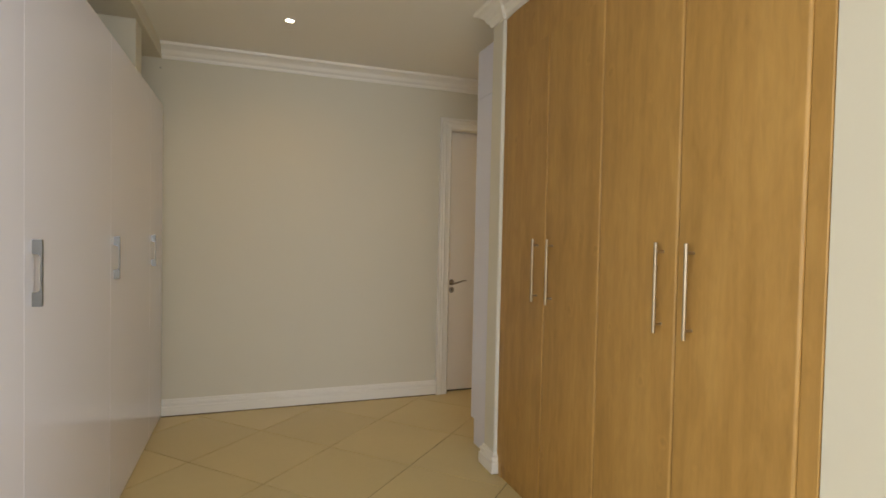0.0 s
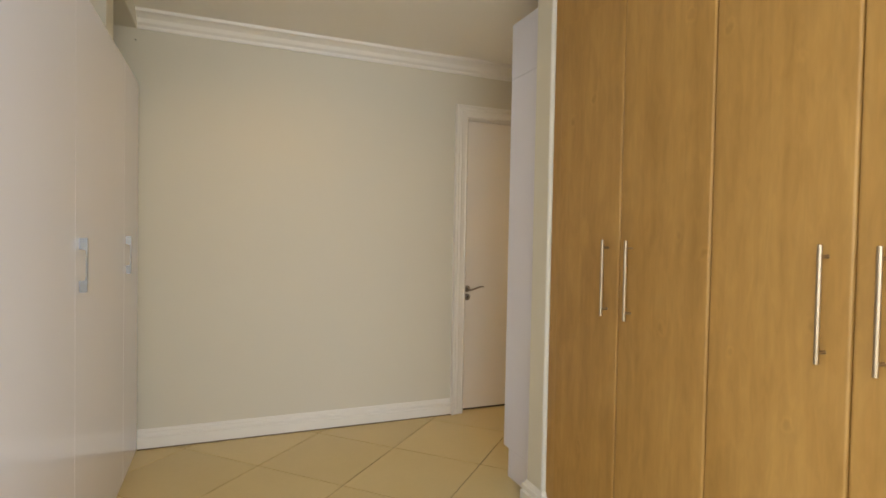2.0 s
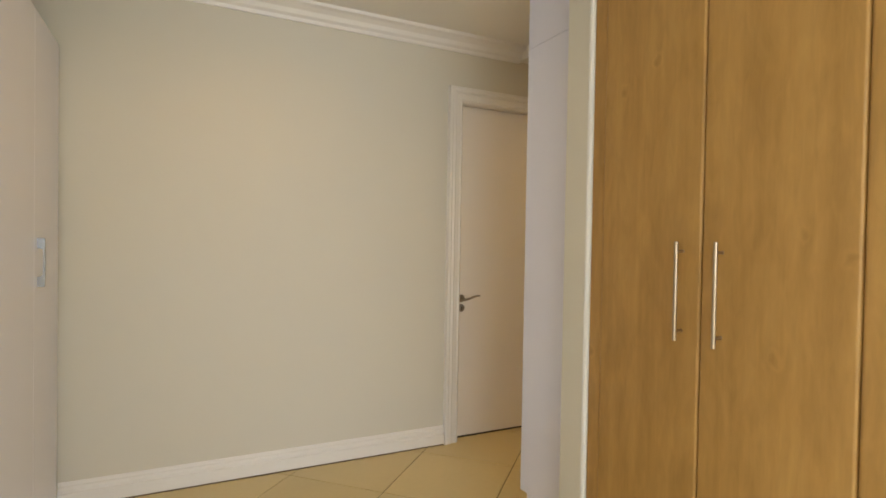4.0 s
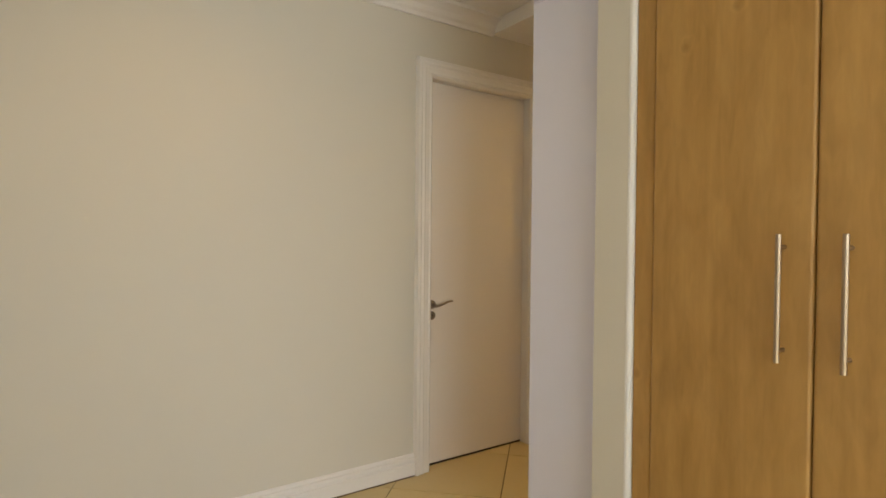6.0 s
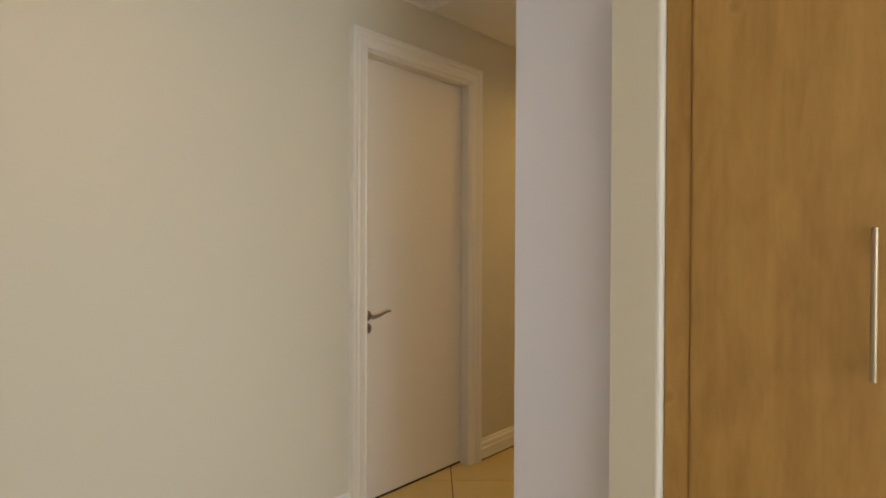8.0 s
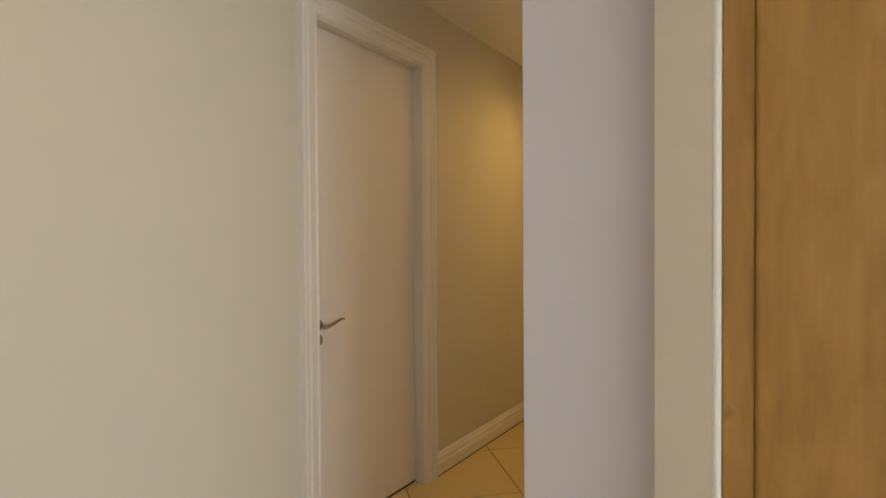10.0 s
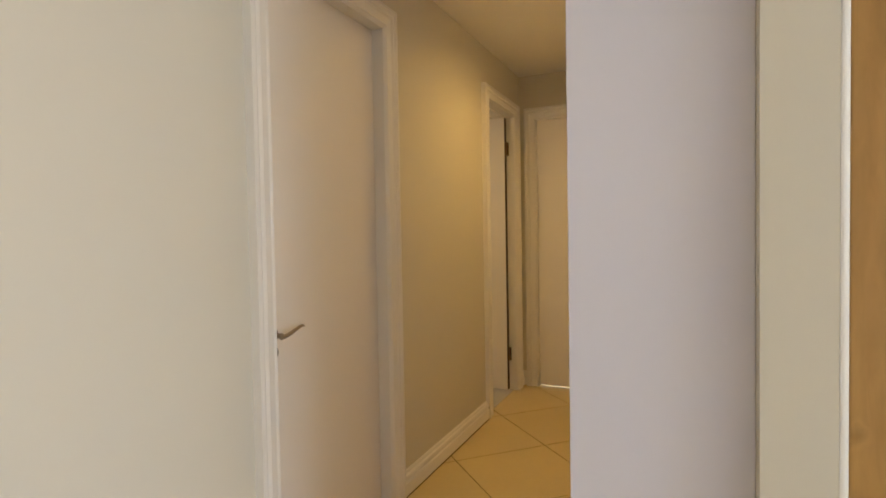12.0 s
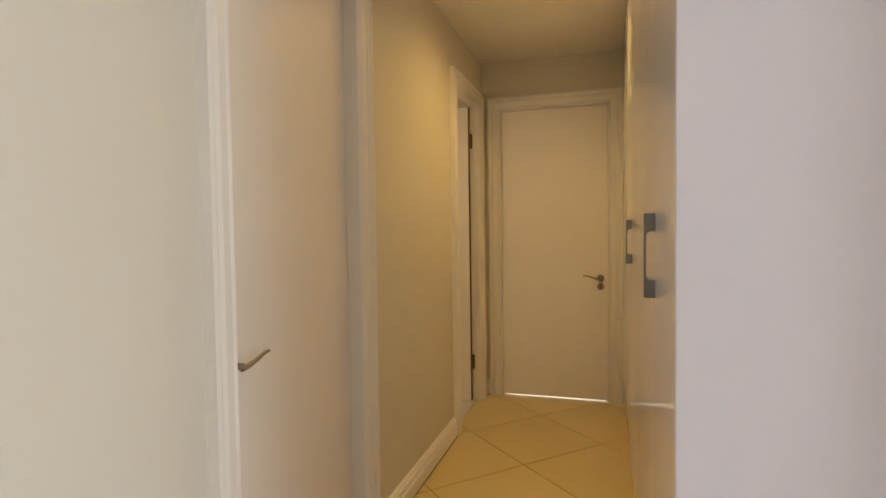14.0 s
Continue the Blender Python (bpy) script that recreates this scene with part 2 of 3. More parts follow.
# ---------------------------------------------------------------- plan
YF = 4.20            # face of the long wall
XE = 4.18            # face of the corridor's end wall
XL = -0.662           # fronts of the white wardrobes
XW = 1.152           # fronts of the wooden wardrobe
XP = 1.144           # face of the pier
XS = 1.161           # face of the side wall
ZC = 2.50            # dressing room ceiling
ZK = 2.42            # corridor ceiling
XK = 1.80            # where the lower corridor ceiling begins
YU = 3.227           # fronts of the corridor cupboards
XU = 1.202           # end of the corridor cupboards
Y0 = -3.0            # bedroom back wall
D1 = (1.392, 2.095, 2.10)
D2 = (3.430, 4.008, 2.078)
D3 = (3.321, 4.062, 2.070)
LINER = 0.03

# ---------------------------------------------------------------- structure


def wall_with_doors(axis, a0, a1, b0, b1, top, doors):
    """A wall along axis from a0 to a1, between the faces b0 and b1, with door openings (left, right, head)."""
    bm = bmesh.new()

    def put(u0, u1, z0, z1):
        if axis == "x":
            box(bm, u0, b0, z0, u1, b1, z1)
        else:
            box(bm, b0, u0, z0, b1, u1, z1)
    u = a0
    for d0, d1, head in doors:
        put(u, d0 - LINER, 0, top)
        put(d0 - LINER, d1 + LINER, head + LINER, top)
        u = d1 + LINER
    put(u, a1, 0, top)
    return bm


structure("wall_north", wall_with_doors("x", -1.32, XE + 0.15, YF, YF + 0.15, 2.75, [D1, D2]), WALL, "long cream painted wall with two doorways", "wall")
structure("wall_corridor_end", wall_with_doors("y", 2.62, YF, XE, XE + 0.15, 2.75, [D3]), WALL, "cream end wall of the corridor with a doorway", "wall")
structure("wall_west", boxed(-1.32, 0.97, 0, -1.26, YF, 2.75), WALL, "cream wall behind the white wardrobes", "wall")
bm = boxed(XP, 2.768, 0, 1.80, 2.883, 2.75)
box(bm, 1.23, 2.745, 0, 1.80, 2.768, 2.75)
structure("wall_pier", bm, WALL, "cream wall pier beside the wooden wardrobe", "wall")
structure("wall_corridor_south", boxed(1.80, 2.62, 0, XE, 2.70, 2.75), WALL, "plain wall behind the corridor cupboards", "wall")
structure("wall_wardrobe_back", boxed(1.74, 1.026, 0, 1.80, 2.744, 2.75), WALL, "plain wall behind the wooden wardrobe", "wall")
structure("wall_east", boxed(XS, 0.80, 0, 3.2, 1.026, 2.75), WALL, "pale cream wall beside the wooden wardrobe", "wall")
structure("wall_bedroom_north", boxed(-4.35, 0.80, 0, XL - 0.03, 0.968, 2.75), WALL, "plain cream wall at the end of the wardrobes", "wall")
bm = bmesh.new()
SX0, SX1, WZ0, WZ1 = -2.0, 1.8, 0.65, 2.25
box(bm, -4.35, Y0 - 0.15, 0, SX0, Y0, 2.75)
box(bm, SX1, Y0 - 0.15, 0, 3.35, Y0, 2.75)
box(bm, SX0, Y0 - 0.15, 0, SX1, Y0, WZ0)
box(bm, SX0, Y0 - 0.15, WZ1, SX1, Y0, 2.75)
structure("wall_south", bm, WALL, "plain cream wall with a wide window", "wall")
# side openings are unseen, set where light was wanted
WY0, WY1 = -2.6, 0.0
for nm, x0, x1, y_end in (("wall_bedroom_west", -4.35, -4.20, 0.80), ("wall_bedroom_east", 3.20, 3.35, 1.026)):
    bm = bmesh.new()
    box(bm, x0, Y0, 0, x1, WY0, 2.75)
    box(bm, x0, WY1, 0, x1, y_end, 2.75)
    box(bm, x0, WY0, 0, x1, WY1, WZ0)
    box(bm, x0, WY0, WZ1, x1, WY1, 2.75)
    structure(nm, bm, WALL, "plain cream wall with a wide window", "wall")
structure("wall_bulkhead", boxed(-1.26, 0.97, 2.41, -0.674, YF, 2.75, bevel=0.004), WALL, "dropped cream bulkhead above the white wardrobes", "bulkhead")
structure("wall_flue_box", boxed(-1.26, 3.50, 2.095, -0.70, 3.66, 2.41, bevel=0.003), WALL, "boxed-in cream column above the white wardrobes", "wall")

# rooms past the doorways
for nm, dims in (("wall_store_east", (XE + 0.15, YF + 0.15, 0, XE + 0.3, 6.0, 2.75)), ("wall_store_west", (2.6, YF + 0.15, 0, 2.7, 6.0, 2.75)),
                 ("wall_store_north", (2.6, 6.0, 0, XE + 0.3, 6.1, 2.75)), ("wall_far_room_south", (XE + 0.15, 2.6, 0, 6.0, 2.7, 2.75)),
                 ("wall_far_room_north", (XE + 0.3, 4.7, 0, 6.0, 4.8, 2.75)), ("wall_far_room_east", (6.0, 2.6, 0, 6.1, 4.8, 2.75))):
    structure(nm, boxed(*dims), WALL, "plain cream wall of a room past a doorway", "wall")

structure("ceiling", boxed(-4.35, Y0 - 0.15, ZC, 6.1, 6.1, ZC + 0.1), CEIL, "smooth cream painted ceiling", "ceiling")
structure("ceiling_corridor", boxed(XK, 2.70, ZK, XE, YF, ZC - 0.002), CEIL, "lower cream ceiling of the corridor", "ceiling")

SKIRT = [(0, 0.007), (0.024, 0.007), (0.024, 0.064), (0.016, 0.069), (0.016, 0.077), (0.021, 0.083), (0.019, 0.095), (0.010, 0.100), (0.009, 0.108), (0.004, 0.115), (0, 0.115)]
CORNICE = [(0, 0), (0.012, 0), (0.016, 0.018), (0.030, 0.030), (0.040, 0.052), (0.062, 0.068), (0.084, 0.076), (0.088, 0.092), (0, 0.092)]
ARCH = [(0, 0), (0, 0.008), (0.013, 0.022), (0.022, 0.018), (0.048, 0.022), (0.056, 0.028), (0.070, 0.024), (0.080, 0.031), (0.094, 0.029), (0.098, 0.0)]


def skirting(pts, label="white moulded skirting board along the wall"):
    structure("baseboard", sweep(bmesh.new(), pts, SKIRT, (0, 0, 1)), TRIM, label, "skirting")


# room side lies to the left of the line walked
skirting([(D1[0] - 0.098, YF, 0), (XL, YF, 0)])
skirting([(D2[0] - 0.098, YF, 0), (D1[1] + 0.098, YF, 0)], "white moulded skirting board between two doors")
skirting([(XE, D3[1] + 0.098, 0), (XE, YF, 0), (D2[1] + 0.098, YF, 0)], "short white skirting at the corridor corner")
skirting([(XS, 2.752, 0), (XP, 2.752, 0), (XP, 2.883, 0), (XU, 2.883, 0)], "white moulded skirting wrapped round the pier")


# dark joint where tiles meet the skirting
for nm, x0, x1 in (("joint", XL, D1[0] - 0.1), ("joint", D1[1] + 0.1, D2[0] - 0.1)):
    structure("trim_" + nm, boxed(x0, YF - 0.0236, -0.002, x1, YF - 0.002, 0.0068), GROUT, "thin dark grout joint under the skirting", "joint")


def cornice(pts, label):
    structure("trim", sweep(bmesh.new(), [(x, y, ZC - 0.092) for x, y in pts], CORNICE, (0, 0, 1)), TRIM, label, "cornice")


cornice([(XK, YF), (-0.674, YF)], "white plaster cornice along the long wall")
cornice([(XS, 0.80), (XS, 2.752), (XP, 2.752), (XP, 2.883), (XU + 0.2, 2.883)], "white plaster cornice above the wooden wardrobe and pier")
# rounded plaster corner of the pier, which stands proud of the wooden wardrobe
R = 0.014
PROFILE = [(1.23, 2.7675), (1.23, 2.752)] + [(XP + R - R * math.sin(k * math.pi / 12), 2.752 + R - R * math.cos(k * math.pi / 12)) for k in range(7)] + [(XP, 2.7675)]
bm = bmesh.new()
low, high = ([bm.verts.new((px, py, z)) for px, py in PROFILE] for z in (0.0, 2.41))
for k in range(len(PROFILE)):
    m = (k + 1) % len(PROFILE)
    bm.faces.new((low[k], low[m], high[m], high[k]))
bm.faces.new(low)
bm.faces.new(high)
structure("trim_bead", bm, BEAD, "rounded corner of the pier, paler than its face", "trim")

# unseen windows behind the walker, placed to suit the daylight


def window(name, axis, a0, a1, face, label, inward=1):
    """White frame with a mullion, a sill and panes, set in a wall that runs along axis."""
    mid = ((a0 + a1) / 2, face, WZ0) if axis == "x" else (face, (a0 + a1) / 2, WZ0)
    w = thing(name, mid, label, "window", kind="structure")

    def bar(bm, u0, u1, v0, v1, z0, z1, bevel=0.004):
        lo, hi = ((u0, face + v0, z0), (u1, face + v1, z1)) if axis == "x" else ((face + min(v0 * inward, v1 * inward), u0, z0), (face + max(v0 * inward, v1 * inward), u1, z1))
        return box(bm, *lo, *hi, bevel=bevel)
    bm = bmesh.new()
    m = (a0 + a1) / 2
    for u0, u1, z0, z1 in ((a0, a1, WZ0, WZ0 + 0.05), (a0, a1, WZ1 - 0.05, WZ1), (a0, a0 + 0.05, WZ0 + 0.05, WZ1 - 0.05), (a1 - 0.05, a1, WZ0 + 0.05, WZ1 - 0.05), (m - 0.025, m + 0.025, WZ0 + 0.05, WZ1 - 0.05)):
        bar(bm, u0, u1, -0.12, -0.07, z0, z1)
    part("window_frame", bm, TRIM, w)
    part("window_sill", bar(bmesh.new(), a0 - 0.03, a1 + 0.03, -0.06, 0.07, WZ0 - 0.03, WZ0 - 0.001), TRIM, w)


window("window_1", "x", SX0, SX1, Y0, "wide white-framed bedroom window")
window("window_2", "y", WY0, WY1, -4.20, "wide white-framed side window, unseen and assumed")
# added east window, made up to go with the wardrobe fill
window("window_added", "y", WY0, WY1, 3.20, "wide white-framed side window, unseen and assumed", inward=-1)

# ---------------------------------------------------------------- room doors


def lever_handle(parent, u, z, place, sgn):
    """Rose, curved lever and key escutcheon. place(u, out, z) gives the world point; sgn: the way the lever points along the wall."""
    bm = bmesh.new()
    axis = place(0, 1, 0) - place(0, 0, 0)
    lathe(bm, place(u, 0, z), axis, [(0.024, 0), (0.024, 0.006), (0.021, 0.010), (0.012, 0.011), (0.0085, 0.030), (0.009, 0.043), (0.005, 0.046)])
    pts, rad = [], []
    for i in range(13):
        f = i / 12
        pts.append(place(u + sgn * (0.116 * f), 0.038 + 0.006 * math.sin(f * 3.1), z - 0.006 + 0.026 * (f * f * (3 - 2 * f)) - 0.005 * f ** 8))
        rad.append(0.0082 - 0.0038 * f)
    tube(bm, pts, rad, 10)
    ob = part("door_handle", bm, BRONZE, parent, "dull bronze curved lever handle on a round rose", smooth=True)
    bm = bmesh.new()
    lathe(bm, place(u, 0, z - 0.060), axis, [(0.024, 0), (0.024, 0.005), (0.020, 0.009), (0.003, 0.0095)])
    plate = part("keyhole_plate", bm, BRONZE, parent, "round bronze keyhole plate", smooth=True)
    bm = bmesh.new()
    lathe(bm, place(u, 0.0095, z - 0.057), axis, [(0.0045, 0), (0.0045, 0.0006)], 12)
    c = [place(u - 0.002, 0.0098, z - 0.072), place(u + 0.002, 0.0098, z - 0.072), place(u + 0.002, 0.0098, z - 0.058), place(u - 0.002, 0.0098, z - 0.058)]
    bm.faces.new([bm.verts.new(v) for v in c])
    part("keyhole", bm, BLACK, plate)


def room_door(name, u0, u1, head, place, at, label, depth=0.15, leaf=True, handle=None, gap=0.012, back=0.012):
    """Liner, moulded architrave and leaf. place(u, out, z) maps along-wall, out-of-wall and height to the world."""
    d = thing(name, at, label, "door", kind="structure")
    out = place(0, 1, 0) - place(0, 0, 0)
    pts = [place(u0, 0, 0), place(u0, 0, head), place(u1, 0, head), place(u1, 0, 0)]
    side = out.cross(pts[1] - pts[0])
    if side.dot(place(1, 0, 0) - place(0, 0, 0)) > 0:
        pts = pts[::-1]
    part("architrave", sweep(bmesh.new(), pts, ARCH, out), TRIM, d, "white moulded door surround")

    def slab(bm, a0, a1, o0, o1, z0, z1, bevel=0.0):
        p, q = place(a0, o0, z0), place(a1, o1, z1)
        lo, hi = [min(s, t) for s, t in zip(p, q)], [max(s, t) for s, t in zip(p, q)]
        return box(bm, *lo, *hi, bevel=bevel)
    bm = bmesh.new()
    slab(bm, u0 - LINER, u0, -depth, 0, 0, head)
    slab(bm, u1, u1 + LINER, -depth, 0, 0, head)
    slab(bm, u0 - LINER, u1 + LINER, -depth, 0, head, head + LINER)
    # stop bead
    slab(bm, u0, u0 + 0.012, -back - 0.056, -back - 0.041, 0, head)
    slab(bm, u1 - 0.012, u1, -back - 0.056, -back - 0.041, 0, head)
    slab(bm, u0 + 0.012, u1 - 0.012, -back - 0.056, -back - 0.041, head - 0.012, head)
    part("jamb", bm, TRIM, d)
    if leaf:
        lf = part("door_leaf", slab(bmesh.new(), u0 + 0.002, u1 - 0.002, -back - 0.04, -back, gap, head - 0.002, bevel=0.001), DOOR, d, "smooth white painted door leaf")
        if handle:
            hu, hz, hs = handle
            lever_handle(lf, hu, hz, lambda u, o, z: place(u, o - back, z) if (u or o or z) else place(0, -back, 0), hs)
    return d


north = lambda u, o, z: Vector((u, YF - o, z))
east = lambda u, o, z: Vector((XE - o, u, z))
room_door("door_1", *D1, north, (1.74, YF, 0), "closed plain white door in a moulded white frame", handle=(1.430, 0.888, 1), back=0.045)
# dark strip stands in for the shadow line under the leaf
structure("trim_joint", boxed(D1[0] + 0.001, YF + 0.048, -0.002, D1[1] - 0.001, YF + 0.075, 0.0115), DARK, "dark strip painted in for the shaded gap under the closed door", "draught strip")
room_door("door_3", *D3, east, (XE, 3.7, 0), "closed white door at the corridor end with daylight under it", handle=(3.372, 0.872, 1), gap=0.014, back=0.006)
d2 = room_door("door_2", *D2, north, (3.72, YF, 0), "white door standing open into the room beyond", leaf=False)
# the open leaf stands at right angles to the wall, on hinges at the far jamb
lf = part("door_leaf", boxed(3.955, YF + 0.052, 0.012, 3.995, YF + 0.052 + 0.57, 2.07, bevel=0.0015), DOOR, d2, "white door leaf swung fully open")
# added strip paints the shadow line between leaf and jamb
part("gap_strip", boxed(3.957, YF + 0.048, 0.014, 3.9945, YF + 0.0515, 2.068), GAPSHADE, lf, "dark strip painted in for the shadow in the hinge gap")
for hz in (0.281, 1.84):
    bm = bmesh.new()
    lathe(bm, (4.001, YF + 0.040, hz - 0.05), (0, 0, 1), [(0.0075, 0), (0.0075, 0.10)], 10)
    box(bm, 3.958, YF + 0.041, hz - 0.05, 4.006, YF + 0.0475, hz + 0.05)
    part("hinge", bm, HINGE, lf, "dark brass butt hinge")
structure("floor_store", boxed(2.7, YF + 0.02, 0.0, XE + 0.15, 6.0, 0.006), PALETILE, "pale floor of the room past the open door", "floor")

# ---------------------------------------------------------------- wooden wardrobe
Z_DOOR0, Z_DOOR1 = 0.075, 2.1745
ward = thing("wooden_wardrobe", (1.45, 1.88, 0), "built-in honey-coloured maple wardrobe with four tall doors", "wardrobe")
bm = bmesh.new()
box(bm, XW + 0.022, 1.030, 0, 1.73, 1.05, 2.40)
box(bm, XW + 0.022, 2.720, 0, 1.73, 2.744, 2.40)
box(bm, XW + 0.03, 1.05, 0.05, 1.73, 2.72, 0.07)
box(bm, XW + 0.03, 1.05, 2.19, 1.73, 2.72, 2.21)
box(bm, 1.715, 1.05, 0.07, 1.73, 2.72, 2.19)
part("body", bm, WOOD, ward)
part("stile", boxed(XW + 0.007, 2.6912, 0.0, XW + 0.0215, 2.7515, 2.408, bevel=0.004, segments=3, upright=True), WOOD, ward)
part("stile", boxed(XW + 0.007, 1.029, 0.0, XW + 0.0215, 1.0828, 2.408, bevel=0.004, segments=3, upright=True), WOOD, ward)
part("top_rail", boxed(XW + 0.002, 1.083, 2.1755, XW + 0.0215, 2.691, 2.408), WOOD, ward)
part("plinth", boxed(XW + 0.012, 1.079, 0.0, XW + 0.03, 2.694, 0.072), WOOD, ward)
EDGES = [2.692, 2.290, 1.888, 1.486, 1.082]
for i in range(4):
    y1, y0 = EDGES[i] - 0.0011, EDGES[i + 1] + 0.0011
    leaf = part("door", boxed(XW, y0, Z_DOOR0, XW + 0.021, y1, Z_DOOR1, bevel=0.009, segments=4, upright=True), WOOD, ward)
    hy = EDGES[1 if i < 2 else 3] + (0.061 if i % 2 == 0 else -0.067)
    bm = bmesh.new()
    hx = XW - 0.029
    lathe(bm, (hx, hy, 0.974), (0, 0, 1), [(0.0045, 0), (0.006, 0.001), (0.006, 0.288), (0.0045, 0.289)], 16)
    for hz in (1.002, 1.234):
        lathe(bm, (hx, hy, hz), (1, 0, 0), [(0.0042, 0), (0.0042, 0.026), (0.006, 0.0305)], 12)
    part("handle", bm, STEEL, leaf, "brushed steel bar handle", smooth=False)

# ---------------------------------------------------------------- white wardrobes


def bow_handle(parent, place):
    """Chrome bridge handle; place(along, out, z) from its middle."""
    r = 0.010
    half = [(0.0, 0.054), (0.019 - r, 0.054)] + [(0.019 - r + r * math.sin(k * math.pi / 8), 0.054 - r + r * math.cos(k * math.pi / 8)) for k in range(1, 5)]
    outline = [(0.0, 0.094), (0.022, 0.094), (0.024, 0.092)] + [(0.024, -0.092), (0.022, -0.094), (0.0, -0.094)] + [(o, -z) for o, z in half] + half[::-1]
    bm = bmesh.new()
    near, far = ([bm.verts.new(place(a, o, z)) for o, z in outline] for a in (-0.006, 0.006))
    for k in range(len(outline)):
        m = (k + 1) % len(outline)
        bm.faces.new((near[k], near[m], far[m], far[k]))
    bm.faces.new(near[::-1])
    bm.faces.new(far)
    return part("handle", bm, CHROME, parent, "polished chrome bridge handle")


ZT = 2.095
left_units = [(0.972, 1.89), (1.89, 2.81), (2.81, 3.73), (3.73, 4.176)]
for y0, y1 in left_units:
    u = thing("white_wardrobe", (XL - 0.3, (y0 + y1) / 2, 0), "tall glossy white wardrobe unit with a chrome bridge handle", "wardrobe", "white wardrobes along the wall")
    bm = bmesh.new()
    box(bm, -1.255, y0 + 0.0005, 0.06, XL - 0.021, y1 - 0.0005, ZT - 0.004)
    part("body", bm, LAMI, u)
    part("plinth", boxed(-1.2, y0 + 0.0005, 0, XL - 0.02, y1 - 0.0005, 0.06), LAMI, u)
    leaf = part("door", boxed(XL - 0.019, y0 + 0.0008, 0.012, XL, y1 - 0.0008, ZT, bevel=0.0012), LAMI, u)
    bow_handle(leaf, lambda a, o, z, hy=y0 + 0.058: Vector((XL + o, hy + a, 1.142 + z)))

ZU = 2.388
runs = [(XU + 0.018, 1.67), (1.67, 2.84), (2.84, XE - 0.002)]
for i, (x0, x1) in enumerate(runs):
    u = thing("white_cupboard", ((x0 + x1) / 2, 3.0, 0), "tall glossy white corridor cupboard with a chrome bridge handle", "cupboard", "white cupboards along the corridor")
    part("body", boxed(x0 + 0.0005, 2.887 if x0 < 1.6 else 2.702, 0.15, x1 - 0.0005, YU - 0.021, ZU), LAMI, u)
    part("plinth", boxed(x0 + 0.0005, 2.887 if x0 < 1.6 else 2.702, 0, x1 - 0.0005, YU - 0.05, 0.15), LAMI, u)
    leaf = part("door", boxed(x0 + 0.0004, YU - 0.019, 0.15, x1 - 0.0004, YU, ZU - 0.002, bevel=0.0006), LAMI, u)
    if i < 2:
        bow_handle(leaf, lambda a, o, z, hx=x1 - 0.09: Vector((hx + a, YU + o, 1.160 + z)))
    if i == 0:
        part("end_panel", boxed(XU, 2.8835, 0.15, XU + 0.017, YU, 2.098, bevel=0.0015), LAMI, u, "plain white lower end panel")
        part("end_panel", boxed(XU, 2.8835, 2.0992, XU + 0.017, YU, ZU, bevel=0.0015), LAMI, u, "plain white upper end panel")
        part("plinth_end", boxed(XU + 0.002, 2.8845, 0, XU + 0.018, YU - 0.05, 0.1495), LAMI, u)

# ---------------------------------------------------------------- downlights
# fittings for all three, with the added unseen one at x 1.90
for lx, ly, lz, lw in DOWNLIGHTS:
    dl = thing("downlight", (lx, ly, lz), "small round recessed ceiling downlight, lit warm", "downlight", "recessed downlights")
    bm = bmesh.new()
    lathe(bm, (lx, ly, lz), (0, 0, -1), [(0.036, 0), (0.036, 0.003), (0.030, 0.005), (0.022, 0.002)], 28)
    part("ring", bm, TRIM, dl, "white trim ring", smooth=False)
    bm = bmesh.new()
    lathe(bm, (lx, ly, lz - 0.0052), (0, 0, -1), [(0.021, 0), (0.020, 0.001)], 24)
    part("lens", bm, GLOW, dl, "glowing lamp face")

bm = bmesh.new()
lathe(bm, (-0.683, YF, 2.345), (0, -1, 0), [(0.004, 0), (0.004, 0.002), (0.002, 0.003)], 10)
tagged(part("screw_head", bm, DARK), "tiny dark screw head in the cream wall", "screw")

# ---------------------------------------------------------------- floor
floor = structure("floor", boxed(-4.35, Y0 - 0.15, -0.12, 6.1, 6.1, -0.004), GROUT, "cream ceramic tiles laid diagonally with thin dark joints", "floor")
H = 0.3835            # half a tile's diagonal
JOINT = 0.005


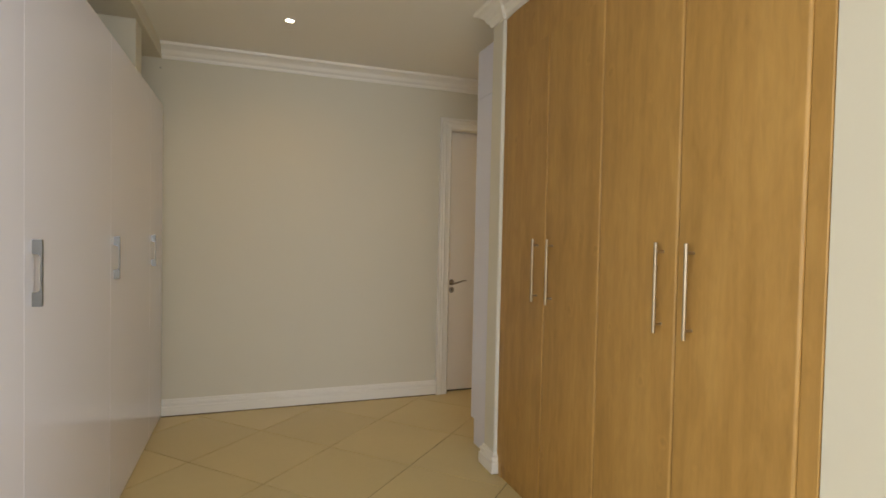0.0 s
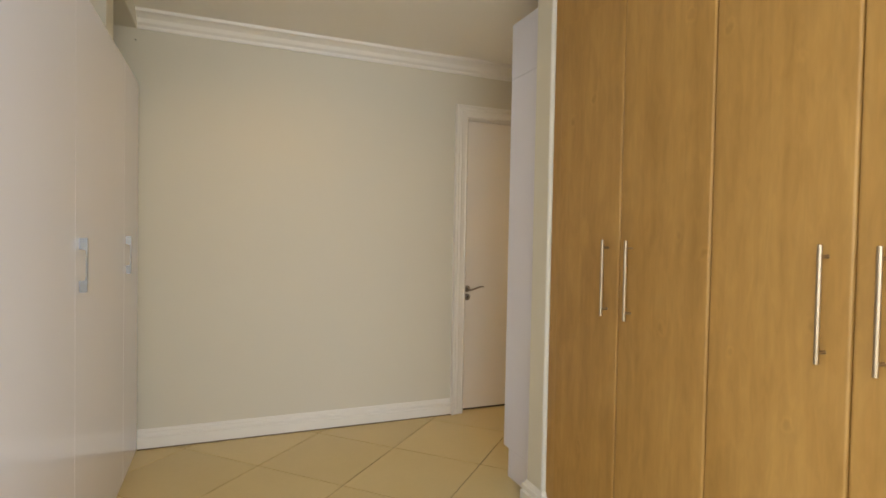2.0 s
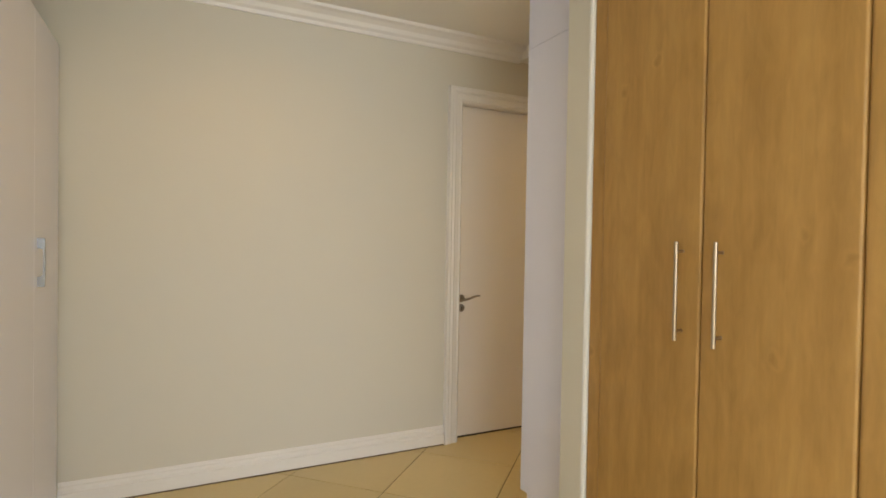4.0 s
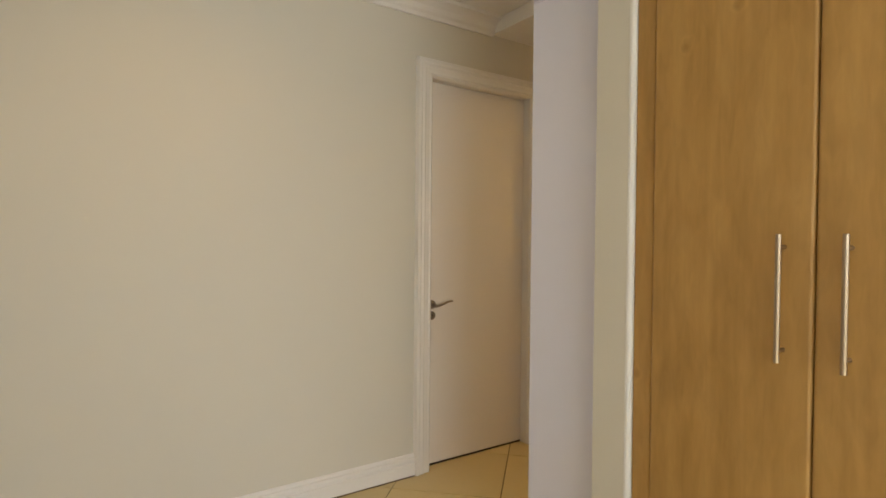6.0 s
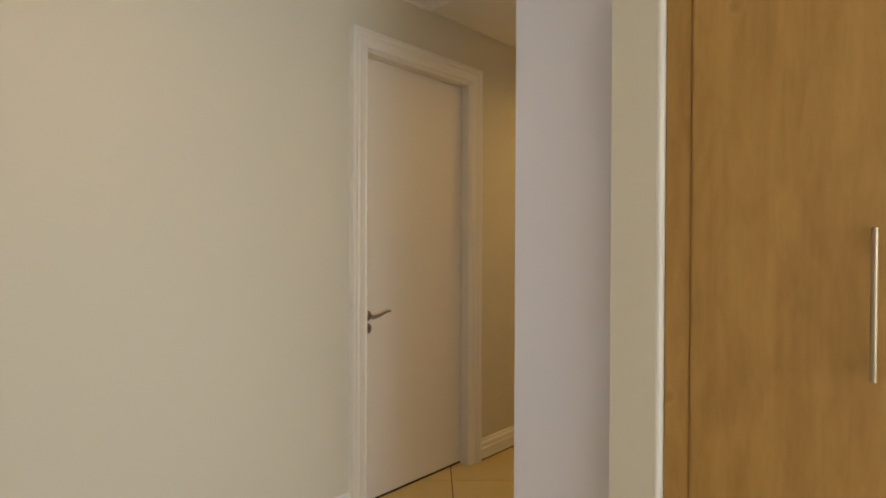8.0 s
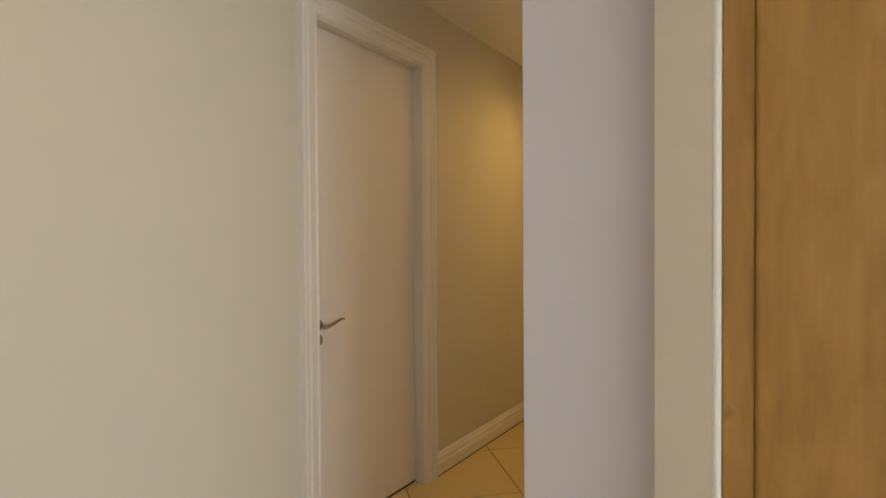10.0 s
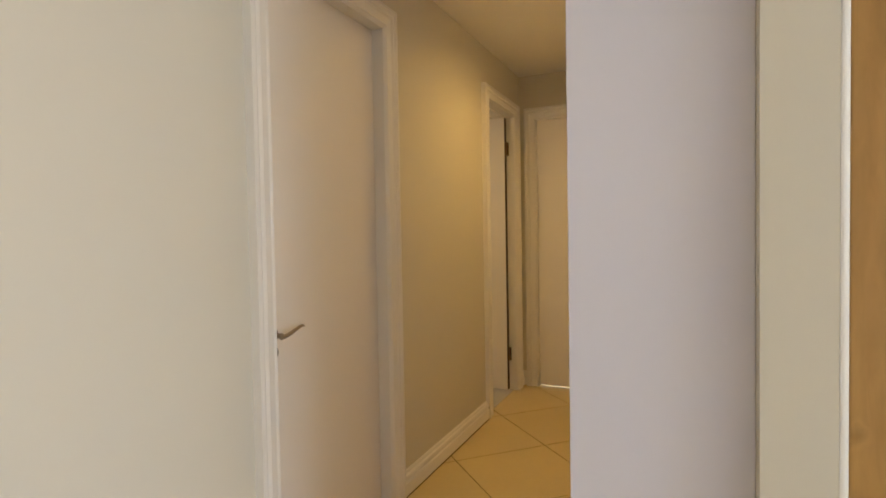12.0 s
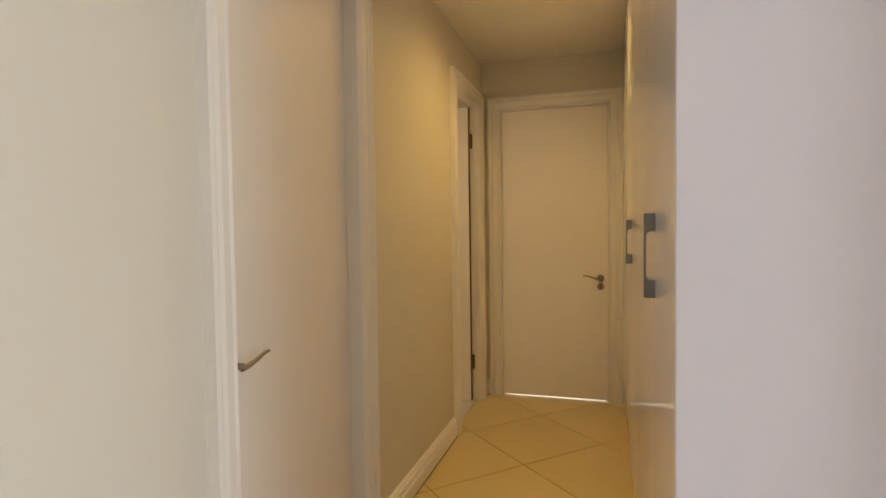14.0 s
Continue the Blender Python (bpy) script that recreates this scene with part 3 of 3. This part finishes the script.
def clip(poly, axis, limit, keep_above):
    out = []
    for p, q in zip(poly, poly[1:] + poly[:1]):
        a, b = p[axis] - limit, q[axis] - limit
        if not keep_above:
            a, b = -a, -b
        if a >= 0:
            out.append(p)
        if a * b < 0:
            f = a / (a - b)
            out.append((p[0] + (q[0] - p[0]) * f, p[1] + (q[1] - p[1]) * f))
    return out


shared = {}
X_MIN, X_MAX, Y_MIN, Y_MAX = -4.33, 6.08, Y0 - 0.13, 6.08
r = H - JOINT * 0.7071
for i in range(-15, 17):
    for j in range(-20, 9):
        if (i + j) % 2 == 0:
            continue
        cx, cy = 0.742 + i * H, 3.742 + j * H
        poly = [(cx - r, cy), (cx, cy - r), (cx + r, cy), (cx, cy + r)]
        whole = X_MIN < cx - r and cx + r < X_MAX and Y_MIN < cy - r and cy + r < Y_MAX
        for axis, limit, above in ((0, X_MIN, True), (0, X_MAX, False), (1, Y_MIN, True), (1, Y_MAX, False)):
            if poly:
                poly = clip(poly, axis, limit, above)
        if len(poly) < 3:
            continue
        # no tiles outside the walls
        if (cx < -1.75 and cy > 1.4) or (2.2 < cx and 1.5 < cy < 2.2) or (cx > 3.8 and cy < 2.2) or (cx < 2.1 and cy > 4.8) or (cx > 4.9 and cy > 5.2):
            continue
        if whole and "tile" in shared:
            me = shared["tile"]
        else:
            bm = bmesh.new()
            inset = 0.0015
            area = [(px - cx, py - cy) for px, py in poly]
            lo = [bm.verts.new((x, y, -0.0045)) for x, y in area]
            mid = [bm.verts.new((x, y, -0.001)) for x, y in area]
            gx, gy = sum(x for x, y in area) / len(area), sum(y for x, y in area) / len(area)
            k = 1 - inset / 0.27
            hi = [bm.verts.new((gx + (x - gx) * k, gy + (y - gy) * k, 0.0)) for x, y in area]
            m = len(area)
            for a in range(m):
                b = (a + 1) % m
                bm.faces.new((lo[a], lo[b], mid[b], mid[a]))
                bm.faces.new((mid[a], mid[b], hi[b], hi[a]))
            bm.faces.new(hi)
            me = bpy.data.meshes.new("tile")
            bm.to_mesh(me)
            bm.free()
            me.materials.append(TILE)
            if whole:
                shared["tile"] = me
        ob = new("tile", me)
        ob.location = (cx, cy, 0)
        ob.parent = floor
